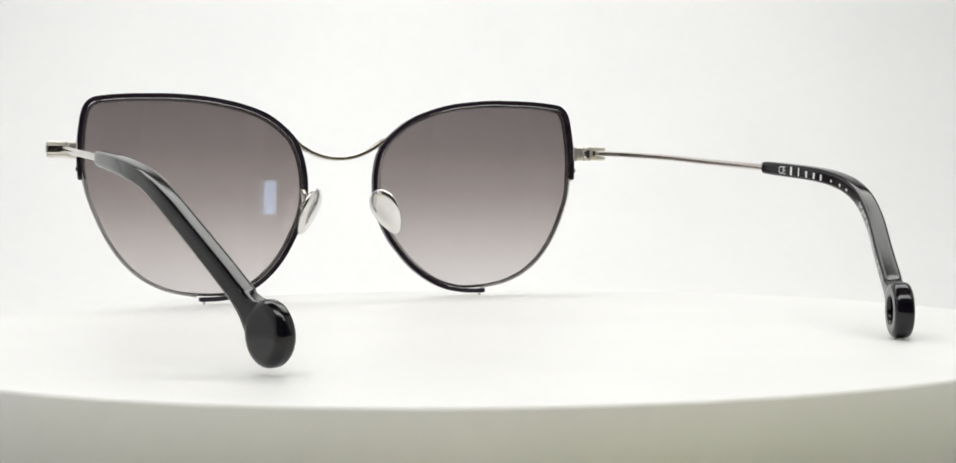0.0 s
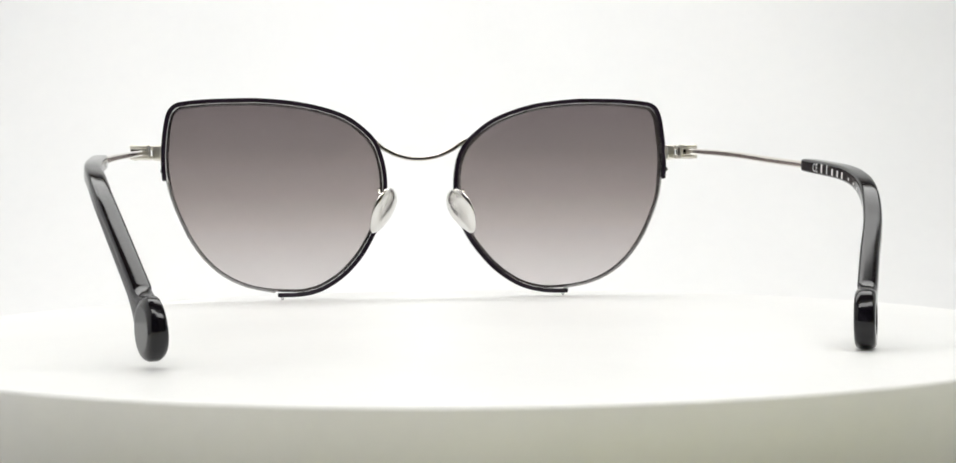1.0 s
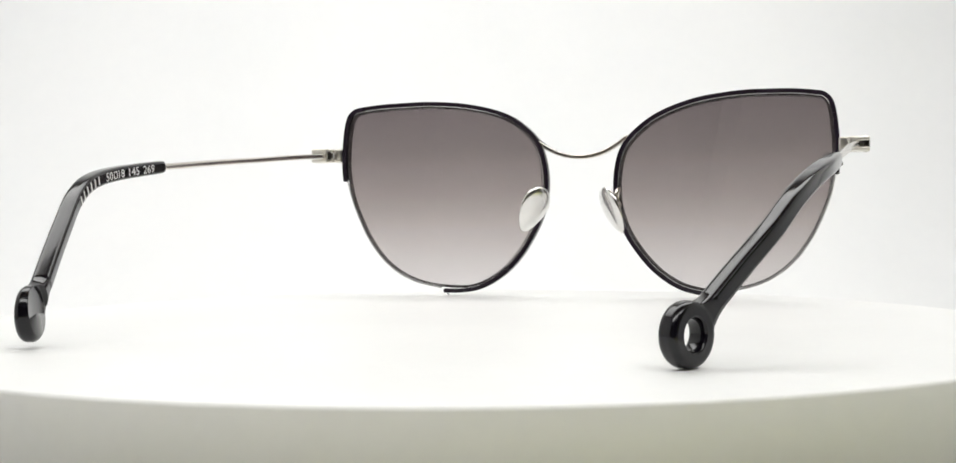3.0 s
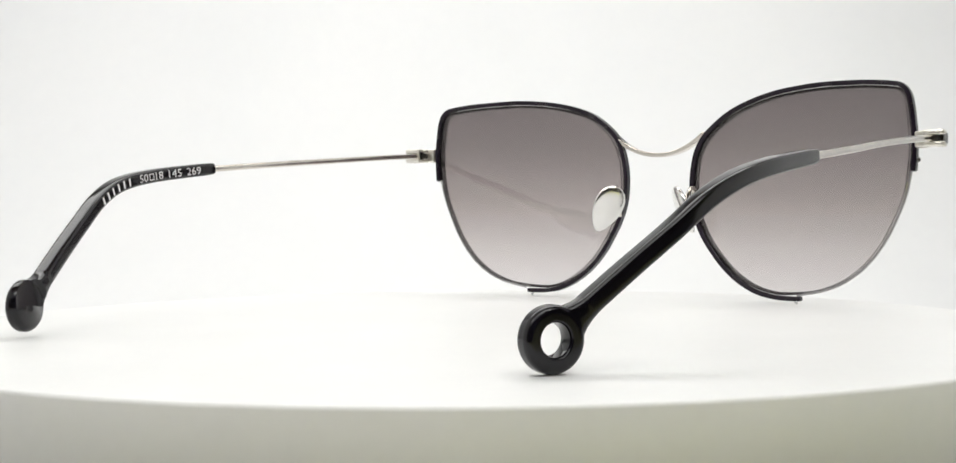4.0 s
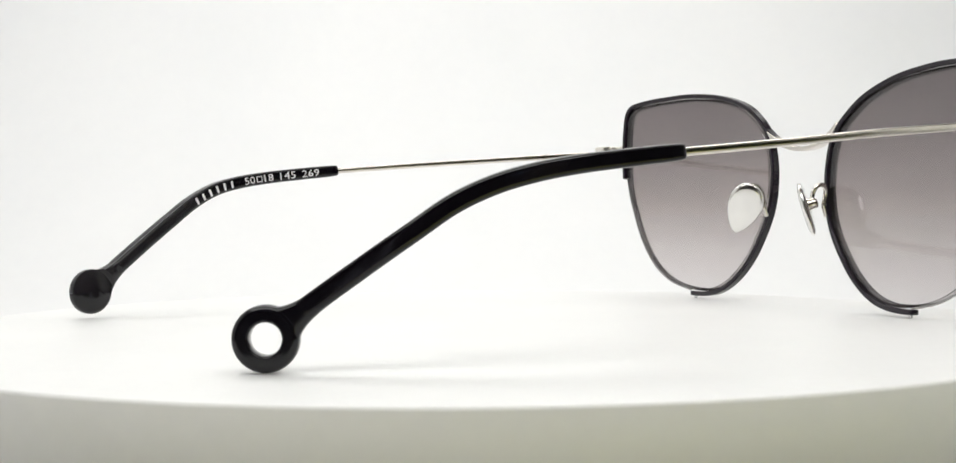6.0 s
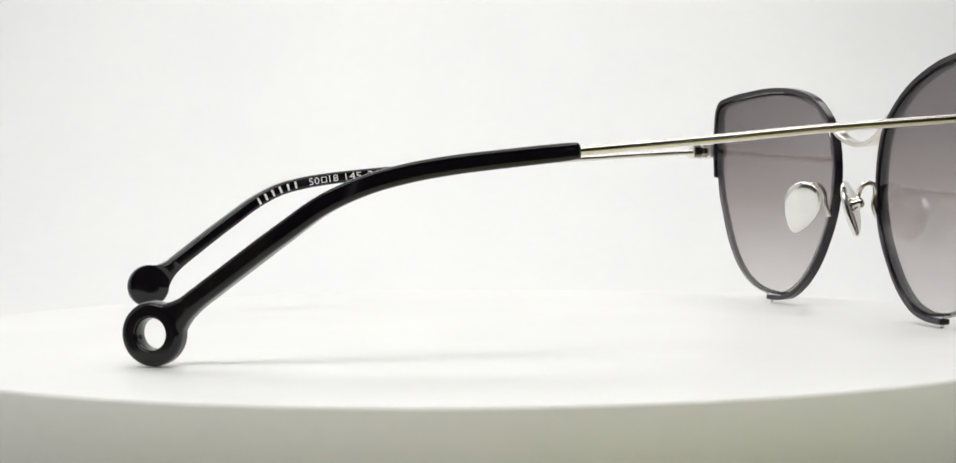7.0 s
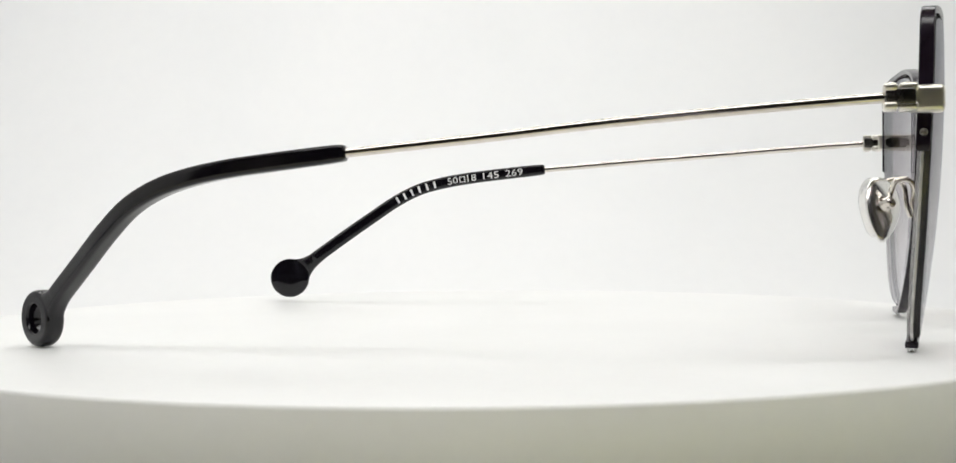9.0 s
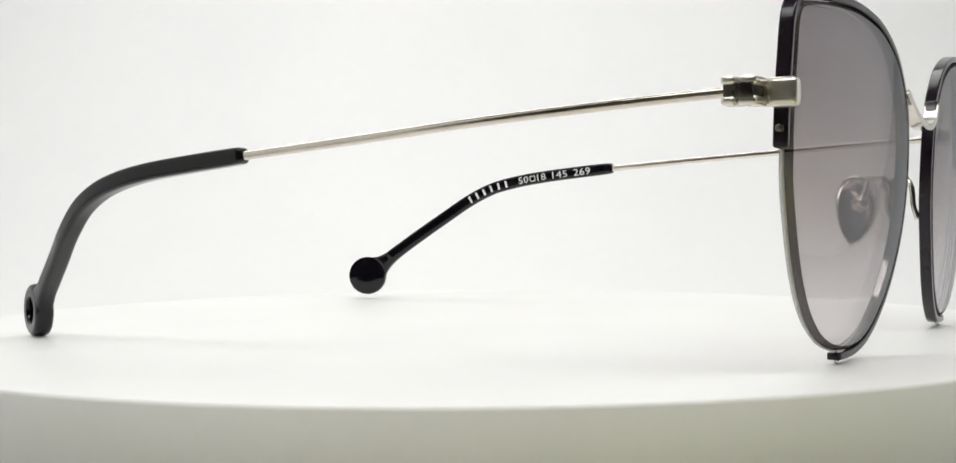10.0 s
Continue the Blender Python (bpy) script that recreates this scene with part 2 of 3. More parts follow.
# ---------------------------------------------------------------- the tent, the room and the turntable
def build_setting():
    def slab(name, lo, hi, mat, label, bevel=0.0):
        bm = bmesh.new()
        box(bm, lo, hi, bevel)
        return tagged(part(name, bm, mat, smooth=False), label, kind="structure")

    # seamless backdrop: floor of the tent curving up into its back wall
    bm = bmesh.new()
    prof = [(-0.16, -0.06)] + [(0.20 + 0.3 * math.sin(a), 0.24 - 0.3 * math.cos(a)) for a in np.linspace(0, math.pi / 2, 24)] + [(0.50, 0.56)]
    rows = []
    for off in (0.0, 0.004):
        rows.append([[bm.verts.new((x, y + off, z - off)) for x in (-0.52, 0.52)] for y, z in prof])
    for k in (0, 1):
        for a, b in zip(rows[k], rows[k][1:]):
            bm.faces.new((a[0], a[1], b[1], b[0]))
    for j in (0, 1):
        for i in range(len(prof) - 1):
            bm.faces.new((rows[0][i][j], rows[0][i + 1][j], rows[1][i + 1][j], rows[1][i][j]))
    for i in (0, -1):
        bm.faces.new((rows[0][i][0], rows[0][i][1], rows[1][i][1], rows[1][i][0]))
    tagged(part("backdrop", bm, M_TENT), "seamless white photo backdrop curving up behind the turntable", kind="structure")
    slab("wall_west", (-0.524, -0.385, -0.064), (-0.52, 0.504, 0.56), M_TENT, "white fabric side of the light tent")
    slab("wall_east", (0.52, -0.17, -0.064), (0.524, 0.504, 0.56), M_TENT, "white fabric side of the light tent")
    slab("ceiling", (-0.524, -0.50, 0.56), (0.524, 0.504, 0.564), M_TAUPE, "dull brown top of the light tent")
    # unseen posts, added: the east one keeps the window out of the right lens
    for x0, x1, name in ((-0.524, -0.37, "added_post_west"), (0.395, 0.524, "added_post_east")):
        slab(name, (x0, -0.53, -0.064), (x1, -0.502, 0.564), M_ROOM, "unseen grey post added at the tent front; the east one blocks the window's reflection", 0.002)
    # the unseen room beyond the open front of the tent; olive on the right tints the plate's edge
    slab("floor", (-2.0, -2.2, -0.80), (2.0, 0.9, -0.78), M_TAUPE, "dull floor of the room")
    slab("wall_north", (-2.0, 0.9, -0.78), (2.0, 0.92, 1.6), M_ROOM, "grey wall of the room")
    slab("wall_left", (-2.02, -2.2, -0.78), (-2.0, 0.9, 1.6), M_TAUPE, "taupe wall of the room")
    slab("wall_right", (2.0, -2.2, -0.78), (2.02, 0.9, 1.6), M_OLIVE, "unseen wall of the room, olive to tint the light from the right")
    slab("room_ceiling", (-2.02, -2.22, 1.6), (2.02, 0.92, 1.62), M_TENT, "white ceiling of the room")
    # front wall with its small window
    holes = [(1.560, 1.672, 0.264, 0.406)]
    bm = bmesh.new()
    x = -2.0
    for x0, x1, z0, z1 in holes:
        box(bm, (x, -2.24, -0.78), (x0, -2.2, 1.6))
        box(bm, (x0, -2.24, -0.78), (x1, -2.2, z0))
        box(bm, (x0, -2.24, z1), (x1, -2.2, 1.6))
        x = x1
    box(bm, (x, -2.24, -0.78), (2.0, -2.2, 1.6))
    tagged(part("wall_south", bm, M_ROOM, smooth=False), "grey wall of the room with a window opening", kind="structure")
    for i, (x0, x1, z0, z1) in enumerate(holes):
        bm = bmesh.new()
        for lo, hi in (((x0, z0), (x0 + 0.006, z1)), ((x1 - 0.006, z0), (x1, z1)), ((x0 + 0.006, z0), (x1 - 0.006, z0 + 0.006)), ((x0 + 0.006, z1 - 0.006), (x1 - 0.006, z1))):
            box(bm, (lo[0], -2.235, lo[1]), (hi[0], -2.205, hi[1]), 0.001)
        if i == 0:
            box(bm, (x1 - 0.028, -2.235, z0 + 0.006), (x1 - 0.020, -2.205, z1 - 0.006), 0.001)
        tagged(part("window_%d" % (i + 1), bm, M_BASE, smooth=False), "small window in a pale frame", kind="structure")
    slab("sky_backdrop", (0.6, -2.50, -0.7), (2.2, -2.49, 1.5), M_SKY, "blue sky outside the window")


def build_table():
    # unseen table; its two colours bounce different tints onto the plate's edge
    table = tagged(new("table"), "unseen table in two boards, coloured to bounce tinted light onto the plate's edge", "table")
    bm = bmesh.new()
    box(bm, (-0.8, -0.62, -0.10), (0.019, 0.75, -0.066), 0.003)
    part("tabletop", bm, M_DESK, table, "beige laminate board", smooth=False)
    # right half added in yellow only for its coloured bounce
    bm = bmesh.new()
    box(bm, (0.021, -0.62, -0.10), (0.8, 0.75, -0.066), 0.003)
    part("tabletop", bm, M_BOUNCE, table, "unseen yellow board added to bounce warm light from the right", smooth=False)
    for x in (-0.74, 0.74):
        for y in (-0.56, 0.69):
            bm = bmesh.new()
            box(bm, (x - 0.025, y - 0.025, -0.78), (x + 0.025, y + 0.025, -0.10), 0.004)
            part("leg", bm, M_BASE, table, "pale square table leg", smooth=False)


def build_light_bar(y):
    """A slim bar lamp across the top of the tent: housing, diffuser and end caps round the lit strip."""
    bar = tagged(new("light_bar"), "slim white bar lamp across the top of the tent", "lamp", "bar lamps in the tent")
    bar.matrix_world = pose(0, y, 0.53)
    bm = bmesh.new()
    box(bm, (-0.50, -0.14, 0.004), (0.50, 0.14, 0.028), 0.004)
    part("housing", bm, M_BASE, bar, "white metal housing")
    for x in (-0.501, 0.501):
        bm = bmesh.new()
        box(bm, (x - 0.008, -0.14, -0.006), (x + 0.008, 0.14, 0.0035), 0.002)
        part("end_cap", bm, M_BASE, bar, "plastic end cap")


def build_streak_strip():
    """A narrow, unseen pale strip added beside the lens of the camera in place of a phone's bright edge; the lenses
    mirror it as it passes.
    """
    stand = tagged(new("streak_strip"), "unseen narrow pale lilac strip added for the streak mirrored in the lenses", "stand")
    stand.matrix_world = pose(-0.0185, -0.275, -0.066, 0, -14.0, 0)
    bm = bmesh.new()
    box(bm, (-0.0036, -0.006, 0.006), (0.0036, 0.0, 0.23), 0.0012)
    part("arm", bm, M_STRIP, stand, "pale lilac strip mirrored as a streak")
    bm = bmesh.new()
    box(bm, (-0.02, -0.03, 0.0), (0.02, 0.02, 0.008), 0.002)
    part("foot", bm, M_STRIP, stand, "pale lilac plastic foot")


PLATE_R = 0.0984


def build_turntable():
    table = tagged(new("turntable"), "round white turntable with a satin plate and a short side", "turntable")
    bm = bmesh.new()
    prof = [(0.0, -0.012), (PLATE_R - 0.002, -0.012)]
    prof += [(PLATE_R, -0.010)]
    prof += [(PLATE_R - 0.0006 + 0.0006 * math.cos(a), -0.0006 + 0.0006 * math.sin(a)) for a in np.linspace(0, math.pi / 2, 6)]
    prof += [(PLATE_R * 0.5, 0.0), (0.0, 0.0)]
    lathe(bm, [(max(r, 0.0002), h) for r, h in prof], (0, 0, 0), (0, 0, 1), 160)
    bmesh.ops.holes_fill(bm, edges=bm.edges, sides=200)
    plate = part("plate", bm, M_PLATE, table, "satin white turning plate")
    bm = bmesh.new()
    lathe(bm, [(0.02, -0.0125), (PLATE_R - 0.004, -0.0125), (PLATE_R - 0.002, -0.0145), (PLATE_R - 0.002, -0.056), (PLATE_R - 0.004, -0.060), (0.02, -0.060)], (0, 0, 0), (0, 0, 1), 120)
    bmesh.ops.holes_fill(bm, edges=bm.edges, sides=200)
    part("base", bm, M_BASE, table, "off-white plastic base")
    return table, plate


# ---------------------------------------------------------------- the sunglasses
# Local axes: x to the wearer's right side, y ahead, z up from the plate; millimetres.
SET = {1: (0.26584, -0.06795, 0.07297, 0.00051), -1: (0.42274, -0.07285, 0.04523, -0.00027)}      # lift, wrap, lean and twist of the right and the left side


def face(x, z, s=1):
    """Front surface of a lens: a shallow dome, wrapped and tilted a little; the two sides sit a little differently in the frame."""
    dx, dz = abs(x) - 33.0, z - 24.0
    lift, wrap, lean, twist = SET[s]
    return lift - (dx * dx + dz * dz) / 400.0 + wrap * dx + lean * dz + twist * dx * dz


RIM_RIGHT = [(57.90, 27.60), (58.10, 31.20), (58.00, 35.00), (57.60, 39.00), (57.00, 42.30), (56.30, 43.80), (55.10, 44.80), (53.20, 45.20), (48.60, 45.70), (43.50, 45.90),
             (38.00, 45.90), (33.00, 45.50), (27.50, 44.70), (21.70, 43.00), (17.40, 41.05), (14.15, 38.75), (11.30, 36.00), (9.60, 33.00), (8.75, 29.30), (8.50, 26.00),
             (8.80, 21.50), (9.85, 17.60), (11.60, 13.90), (14.00, 10.50), (17.00, 7.10), (20.40, 4.40), (24.20, 2.40), (28.30, 1.40), (31.50, 1.15), (34.30, 1.15)]
RIM_LEFT = [(57.90, 27.60), (58.10, 31.20), (58.00, 35.00), (57.60, 38.80), (57.00, 41.85), (56.30, 43.30), (55.10, 44.30), (53.20, 44.75), (48.60, 45.30), (43.50, 45.55),
            (38.00, 45.70), (33.00, 45.50), (27.50, 44.90), (21.50, 43.60), (16.95, 41.90), (13.55, 39.60), (10.55, 36.55), (9.00, 33.00), (8.20, 29.30), (8.00, 26.00),
            (8.40, 21.50), (9.60, 17.60), (11.50, 13.75), (13.70, 10.10), (16.70, 6.60), (20.20, 3.85), (24.20, 1.90), (28.30, 1.20), (31.50, 1.15), (32.70, 1.15)]
RIM = {1: RIM_RIGHT, -1: RIM_LEFT}
CHEEK_LEFT = [(35.6, 2.2), (40.1, 3.3), (44.5, 5.4), (48.5, 8.7), (52.05, 13.4), (54.75, 18.9), (56.5, 23.6)]
CHEEK_RIGHT = [(35.6, 2.1), (40.2, 3.1), (44.7, 5.15), (48.8, 8.45), (52.4, 13.2), (55.15, 18.8), (56.8, 23.6)]
CHEEK = {1: CHEEK_RIGHT, -1: CHEEK_LEFT}


BACK = 1.7       # thickness of a lens


def lens_outline(inset, s):
    """The closed edge of the lens: inside the rim along brow and nose, free along the cheek."""
    rim = spline(RIM[s], 150)
    t = np.gradient(rim, axis=0)
    t /= np.linalg.norm(t, axis=1)[:, None]
    inner = rim + np.stack([-t[:, 1], t[:, 0]], 1) * 0.55
    pts = np.vstack([inner[2:-4:3], CHEEK[s]])
    pts = np.vstack([pts, pts[:1]])
    c = spline(pts, 181)[:-1]
    t = np.roll(c, -1, 0) - np.roll(c, 1, 0)
    t /= np.linalg.norm(t, axis=1)[:, None]
    return c + np.stack([-t[:, 1], t[:, 0]], 1) * inset


def build_front(glasses):
    for s in (-1, 1):
        # rim: a flat strip on edge, from the temple hinge over the brow and nose to below the lens
        bm = bmesh.new()
        rim = spline(RIM[s], 200)
        path = [(s * x, face(x, z, s) - 0.9, z) for x, z in rim]
        sweep(bm, path, strip(1.0, 1.8, 0.22), (0, 1, 0), round_ends=0.35)
        rim_ob = part("rim", bm, M_RIM, glasses, "black lacquered half rim", unit=MM)
        # lug where the rim runs out into the bridge
        bm = bmesh.new()
        lug = spline([(11.0, 36.55), (9.9, 35.8), (8.7, 35.0)] if s > 0 else [(10.5, 36.5), (9.6, 35.75), (8.6, 35.0)], 24)
        sweep(bm, [(s * x, face(12.3, z) - 0.9 + 0.9 * (1 - (x / 12.3) ** 2), z) for x, z in lug], strip(1.0, 1.9, 0.2), (0, 1, 0), sizes=np.linspace(1.0, 0.86, 24), round_ends=0.25)
        part("bridge_lug", bm, M_RIM, rim_ob, unit=MM)
        # screw heads on the side of the rim below the hinge
        bm = bmesh.new()
        lathe(bm, [(0.05, 0.55), (0.35, 0.5), (0.5, 0.3), (0.5, -0.4)], ((58.6 if s > 0 else -58.25), face(58, 29.5, s) - 0.9, 29.6), (s, 0, 0), 12)
        part("rim_screw", bm, M_DARK, rim_ob, "tiny dark screw head", unit=MM)
        # clear foot under the rim's lower end
        bm = bmesh.new()
        lathe(bm, [(0.05, -1.12), (0.28, -1.05), (0.36, -0.7), (0.26, -0.3), (0.26, 0.2)], (31.9 * s if s < 0 else 33.4, face(33, 1.2, s) - 0.9, 1.15), (0, 0, 1), 12)
        part("foot", bm, M_CLEAR, rim_ob, "clear plastic bead", unit=MM)
        # lens
        bm = bmesh.new()
        out, inn = lens_outline(0.0, s), lens_outline(0.6, s)
        cx, cz = inn.mean(0)
        n = len(inn)

        def ring(pts, depth):
            return [bm.verts.new((s * x, face(x, z, s) - depth, z)) for x, z in pts]

        def stitch(r0, r1, mat):
            for j in range(n):
                f = bm.faces.new((r0[j], r0[(j + 1) % n], r1[(j + 1) % n], r1[j]))
                f.material_index = mat

        levels = (1.0, 0.992, 0.975, 0.95, 0.91, 0.86, 0.8, 0.7, 0.6, 0.5, 0.4, 0.3, 0.2, 0.1)
        edge_f, edge_m = ring(lens_outline(0.15, s), 0.15), ring(out, 0.9)
        bevel = ring(lens_outline(0.46, s), BACK - 0.06)
        front = [ring(np.array([cx, cz]) + (inn - [cx, cz]) * k, 0.0) for k in levels]
        back = [ring(np.array([cx, cz]) + (inn - [cx, cz]) * k, BACK) for k in levels]
        for rr, d in ((front, 0.0), (back, BACK)):
            for a, b in zip(rr, rr[1:]):
                stitch(a, b, 0)
            mid = bm.verts.new((s * cx, face(cx, cz, s) - d, cz))
            for j in range(n):
                bm.faces.new((rr[-1][j], rr[-1][(j + 1) % n], mid))
        stitch(front[0], edge_f, 1)
        stitch(edge_f, edge_m, 1)
        stitch(edge_m, bevel, 2)
        stitch(bevel, back[0], 1)
        for e in bm.edges:
            if len({f.material_index for f in e.link_faces}) > 1:
                e.smooth = False
        lens = part("lens", bm, [M_LENS, M_LENS_EDGE, M_LENS_BEVEL], glasses, "grey-brown gradient lens, dark at the top", unit=MM)
        # clear thread that holds the free edge
        bm = bmesh.new()
        free = spline([(33.6, 1.8)] + CHEEK[s] + [(57.5, 27.6)], 70)
        sweep(bm, [(s * x, face(x, z, s) - 0.95, z) for x, z in free], squircle(0.36, 0.4, 8), (0, 1, 0), round_ends=0.1)
        part("thread", bm, M_THREAD, lens, "smoky nylon thread in the lens groove", unit=MM)

    # bridge: a flat strip on edge that dips between the brows
    bm = bmesh.new()
    half = [(11.2, 36.7), (10.1, 35.9), (8.3, 34.7), (5.5, 33.3), (2.6, 32.5)]
    pts = [(-x, z) for x, z in half[1:]] + [(0, 32.3)] + [(x, z) for x, z in reversed(half)]
    c = spline(pts, 60)
    sweep(bm, [(x, face(12.3, z) - 0.9 + 0.9 * (1 - (x / 12.3) ** 2), z) for x, z in c], strip(0.95, 2.2, 0.2), (0, 1, 0), round_ends=0.3)
    part("bridge", bm, M_STEEL, glasses, "polished steel saddle bridge", unit=MM)


# centre lines of the temples, from the hinge back to the ear: wire, then tip, then the middle of the eyelet
RIGHT = dict(wire=[(62.4, -7.0, 33.7), (62.7, -19.0, 33.0), (63.1, -41.0, 31.4), (63.3, -57.0, 29.9), (63.5, -80.0, 27.9)],
             tip=[(63.5, -77.0, 28.2), (63.6, -86.0, 27.25), (63.4, -94.0, 26.3), (62.8, -100.0, 25.2), (61.9, -105.0, 23.75), (60.5, -110.0, 21.4), (58.5, -115.0, 17.75), (55.2, -121.0, 13.0), (52.0, -127.0, 8.2)],
             disc=(49.7, -131.4, 4.45))
LEFT = dict(wire=[(-61.6, -7.0, 33.5), (-62.1, -19.0, 32.9), (-62.7, -41.0, 31.5), (-62.9, -57.0, 30.5), (-62.9, -80.0, 28.9)],
            tip=[(-62.9, -77.1, 29.15), (-62.5, -86.0, 28.3), (-62.0, -94.0, 27.4), (-61.3, -100.0, 26.4), (-60.15, -105.1, 25.0), (-58.7, -110.2, 22.4), (-56.75, -115.3, 18.8), (-54.35, -121.4, 14.3), (-51.9, -127.5, 9.6)],
            disc=(-50.0, -132.7, 5.3))


def remeshed(bm, voxel, rounds):
    """Melts the overlapping solids of bm into one skin with soft joins."""
    me = bpy.data.meshes.new("work")
    bmesh.ops.recalc_face_normals(bm, faces=bm.faces)
    bm.to_mesh(me)
    bm.free()
    ob = new("work", me)
    r = ob.modifiers.new("remesh", "REMESH")
    r.mode, r.voxel_size = "VOXEL", voxel
    m = ob.modifiers.new("smooth", "SMOOTH")
    m.factor, m.iterations = 0.5, rounds
    bpy.context.view_layer.update()
    out = bmesh.new()
    got = bpy.data.meshes.new_from_object(ob.evaluated_get(bpy.context.evaluated_depsgraph_get()))
    out.from_mesh(got)
    bpy.data.objects.remove(ob)
    return out


class Temple:
    """One temple: its wire, its tip and the frame of the tip's inner face."""

    def __init__(self, s, plan):
        self.s, self.plan = s, plan
        self.path = spline(plan["tip"], 160)
        self.run = np.concatenate([[0], np.cumsum(np.linalg.norm(np.diff(self.path, axis=0), axis=1))])

    def disc(self):
        a, b = Vector(self.plan["tip"][-2]), Vector(self.plan["disc"])
        d = a - b
        return b, Vector((d.y, -d.x, 0)).normalized() * self.s

    def on_face(self, run, height, proud):
        """A point of the inner face: so far along the tip, so high over its middle line."""
        p = np.array([np.interp(run, self.run, self.path[:, j]) for j in range(3)])
        q = np.array([np.interp(run + 0.5, self.run, self.path[:, j]) for j in range(3)])
        o = np.array([np.interp(run - 0.5, self.run, self.path[:, j]) for j in range(3)])
        t = Vector(q - o).normalized()
        side = t.cross(Vector((0, 0, 1))).normalized()
        if side.x * self.s > 0:
            side = -side
        up = side.cross(t)
        if up.z < 0:
            up = -up
        return Vector(p) + up * height + side * proud


def build_temple(glasses, tp, pierced):
    s = tp.s
    bm = bmesh.new()
    sweep(bm, spline(tp.plan["wire"], 60), squircle(1.2, 1.28, 28, 2.5), (0, 0, 1), round_ends=0.3)
    part("temple_wire", bm, M_STEEL, glasses, "thin polished steel wire temple", unit=MM)
    # tip: a rounded bar with soft ridges that swells into a flat eyelet
    path = tp.path
    k = np.linspace(0, 1, len(path))
    size = 0.95 + 0.12 * k - 0.08 * np.exp(-k * 40)
    bm = bmesh.new()
    sweep(bm, path, squircle(2.75, 2.65, 44, 5.0), (0, 0, 1), sizes=size, round_ends=0.6)
    c, nrm = tp.disc()
    neck = np.linspace(0, 0.72, 20)
    grow = 1.0 + 0.9 * (neck / 0.72) ** 4.5
    sweep(bm, [Vector(path[-16]) * (1 - u) + Vector(c) * u for u in neck], squircle(2.8, 2.75, 28, 4.0), (0, 0, 1), sizes=np.stack([1.0 + 0.06 * neck, grow], 1))
    outer = [(3.7, 1.5), (4.15, 1.25), (4.36, 0.7)] if pierced else [(3.2, 1.5), (3.9, 1.2), (4.32, 0.6)]
    prof = [(r, -h) for r, h in outer] + [(r, h) for r, h in reversed(outer)]
    prof = [(0.03, -1.5)] + prof + [(0.03, 1.5)]
    lathe(bm, prof, c, nrm, 64)
    bmesh.ops.holes_fill(bm, edges=bm.edges, sides=80)
    bm = remeshed(bm, 0.16, 7 if pierced else 12)
    if pierced:
        mouth = [(2.72, 4.0), (2.42, 1.55), (2.24, 1.3), (2.12, 1.0)]
        bm = drilled(bm, c, nrm, [(0.02, -4.0)] + [(r, -h) for r, h in mouth] + [(r, h) for r, h in reversed(mouth)] + [(0.02, 4.0)])
    else:
        bm = drilled(bm, c, (Vector((0, 0, 0.12)) - nrm).normalized(), [(0.02, 0.98), (4.0, 0.98), (4.6, 1.1), (4.8, 4.0), (0.02, 4.0)])
    name = "black acetate temple tip ending in a pierced round eyelet" if pierced else "black acetate temple tip ending in a solid round disc"
    return part("temple_tip", bm, M_BLACK, glasses, name, unit=MM)


def drilled(bm, centre, axis, profile):
    """Cuts a turned hole or dish out of bm; the profile gives the tool's radius and height along the axis."""
    def mesh_ob(b):
        me = bpy.data.meshes.new("work")
        bmesh.ops.recalc_face_normals(b, faces=b.faces)
        b.to_mesh(me)
        b.free()
        return new("work", me)

    tool = bmesh.new()
    lathe(tool, profile, centre, axis, 64)
    bmesh.ops.holes_fill(tool, edges=tool.edges, sides=80)
    a, b = mesh_ob(bm), mesh_ob(tool)
    m = a.modifiers.new("drill", "BOOLEAN")
    m.operation, m.object, m.solver = "DIFFERENCE", b, "EXACT"
    bpy.context.view_layer.update()
    got = bpy.data.meshes.new_from_object(a.evaluated_get(bpy.context.evaluated_depsgraph_get()))
    out = bmesh.new()
    out.from_mesh(got)
    bpy.data.objects.remove(a)
    bpy.data.objects.remove(b)
    return out


def text_mesh(word):
    """The outlines of a word in the built-in font, filled, as a bmesh with its lower left corner at the origin and of unit height."""
    cu = bpy.data.curves.new("work", "FONT")
    cu.body, cu.resolution_u = word, 2
    ob = new("work", cu)
    bpy.context.view_layer.update()
    me = bpy.data.meshes.new_from_object(ob.evaluated_get(bpy.context.evaluated_depsgraph_get()))
    bm = bmesh.new()
    bm.from_mesh(me)
    bpy.data.objects.remove(ob)
    xs, ys = [v.co.x for v in bm.verts], [v.co.y for v in bm.verts]
    lo, hi, x0, x1 = min(ys), max(ys), min(xs), max(xs)
    for v in bm.verts:
        v.co = Vector(((v.co.x - x0) / (x1 - x0), (v.co.y - lo) / (hi - lo), 0))
    return bm


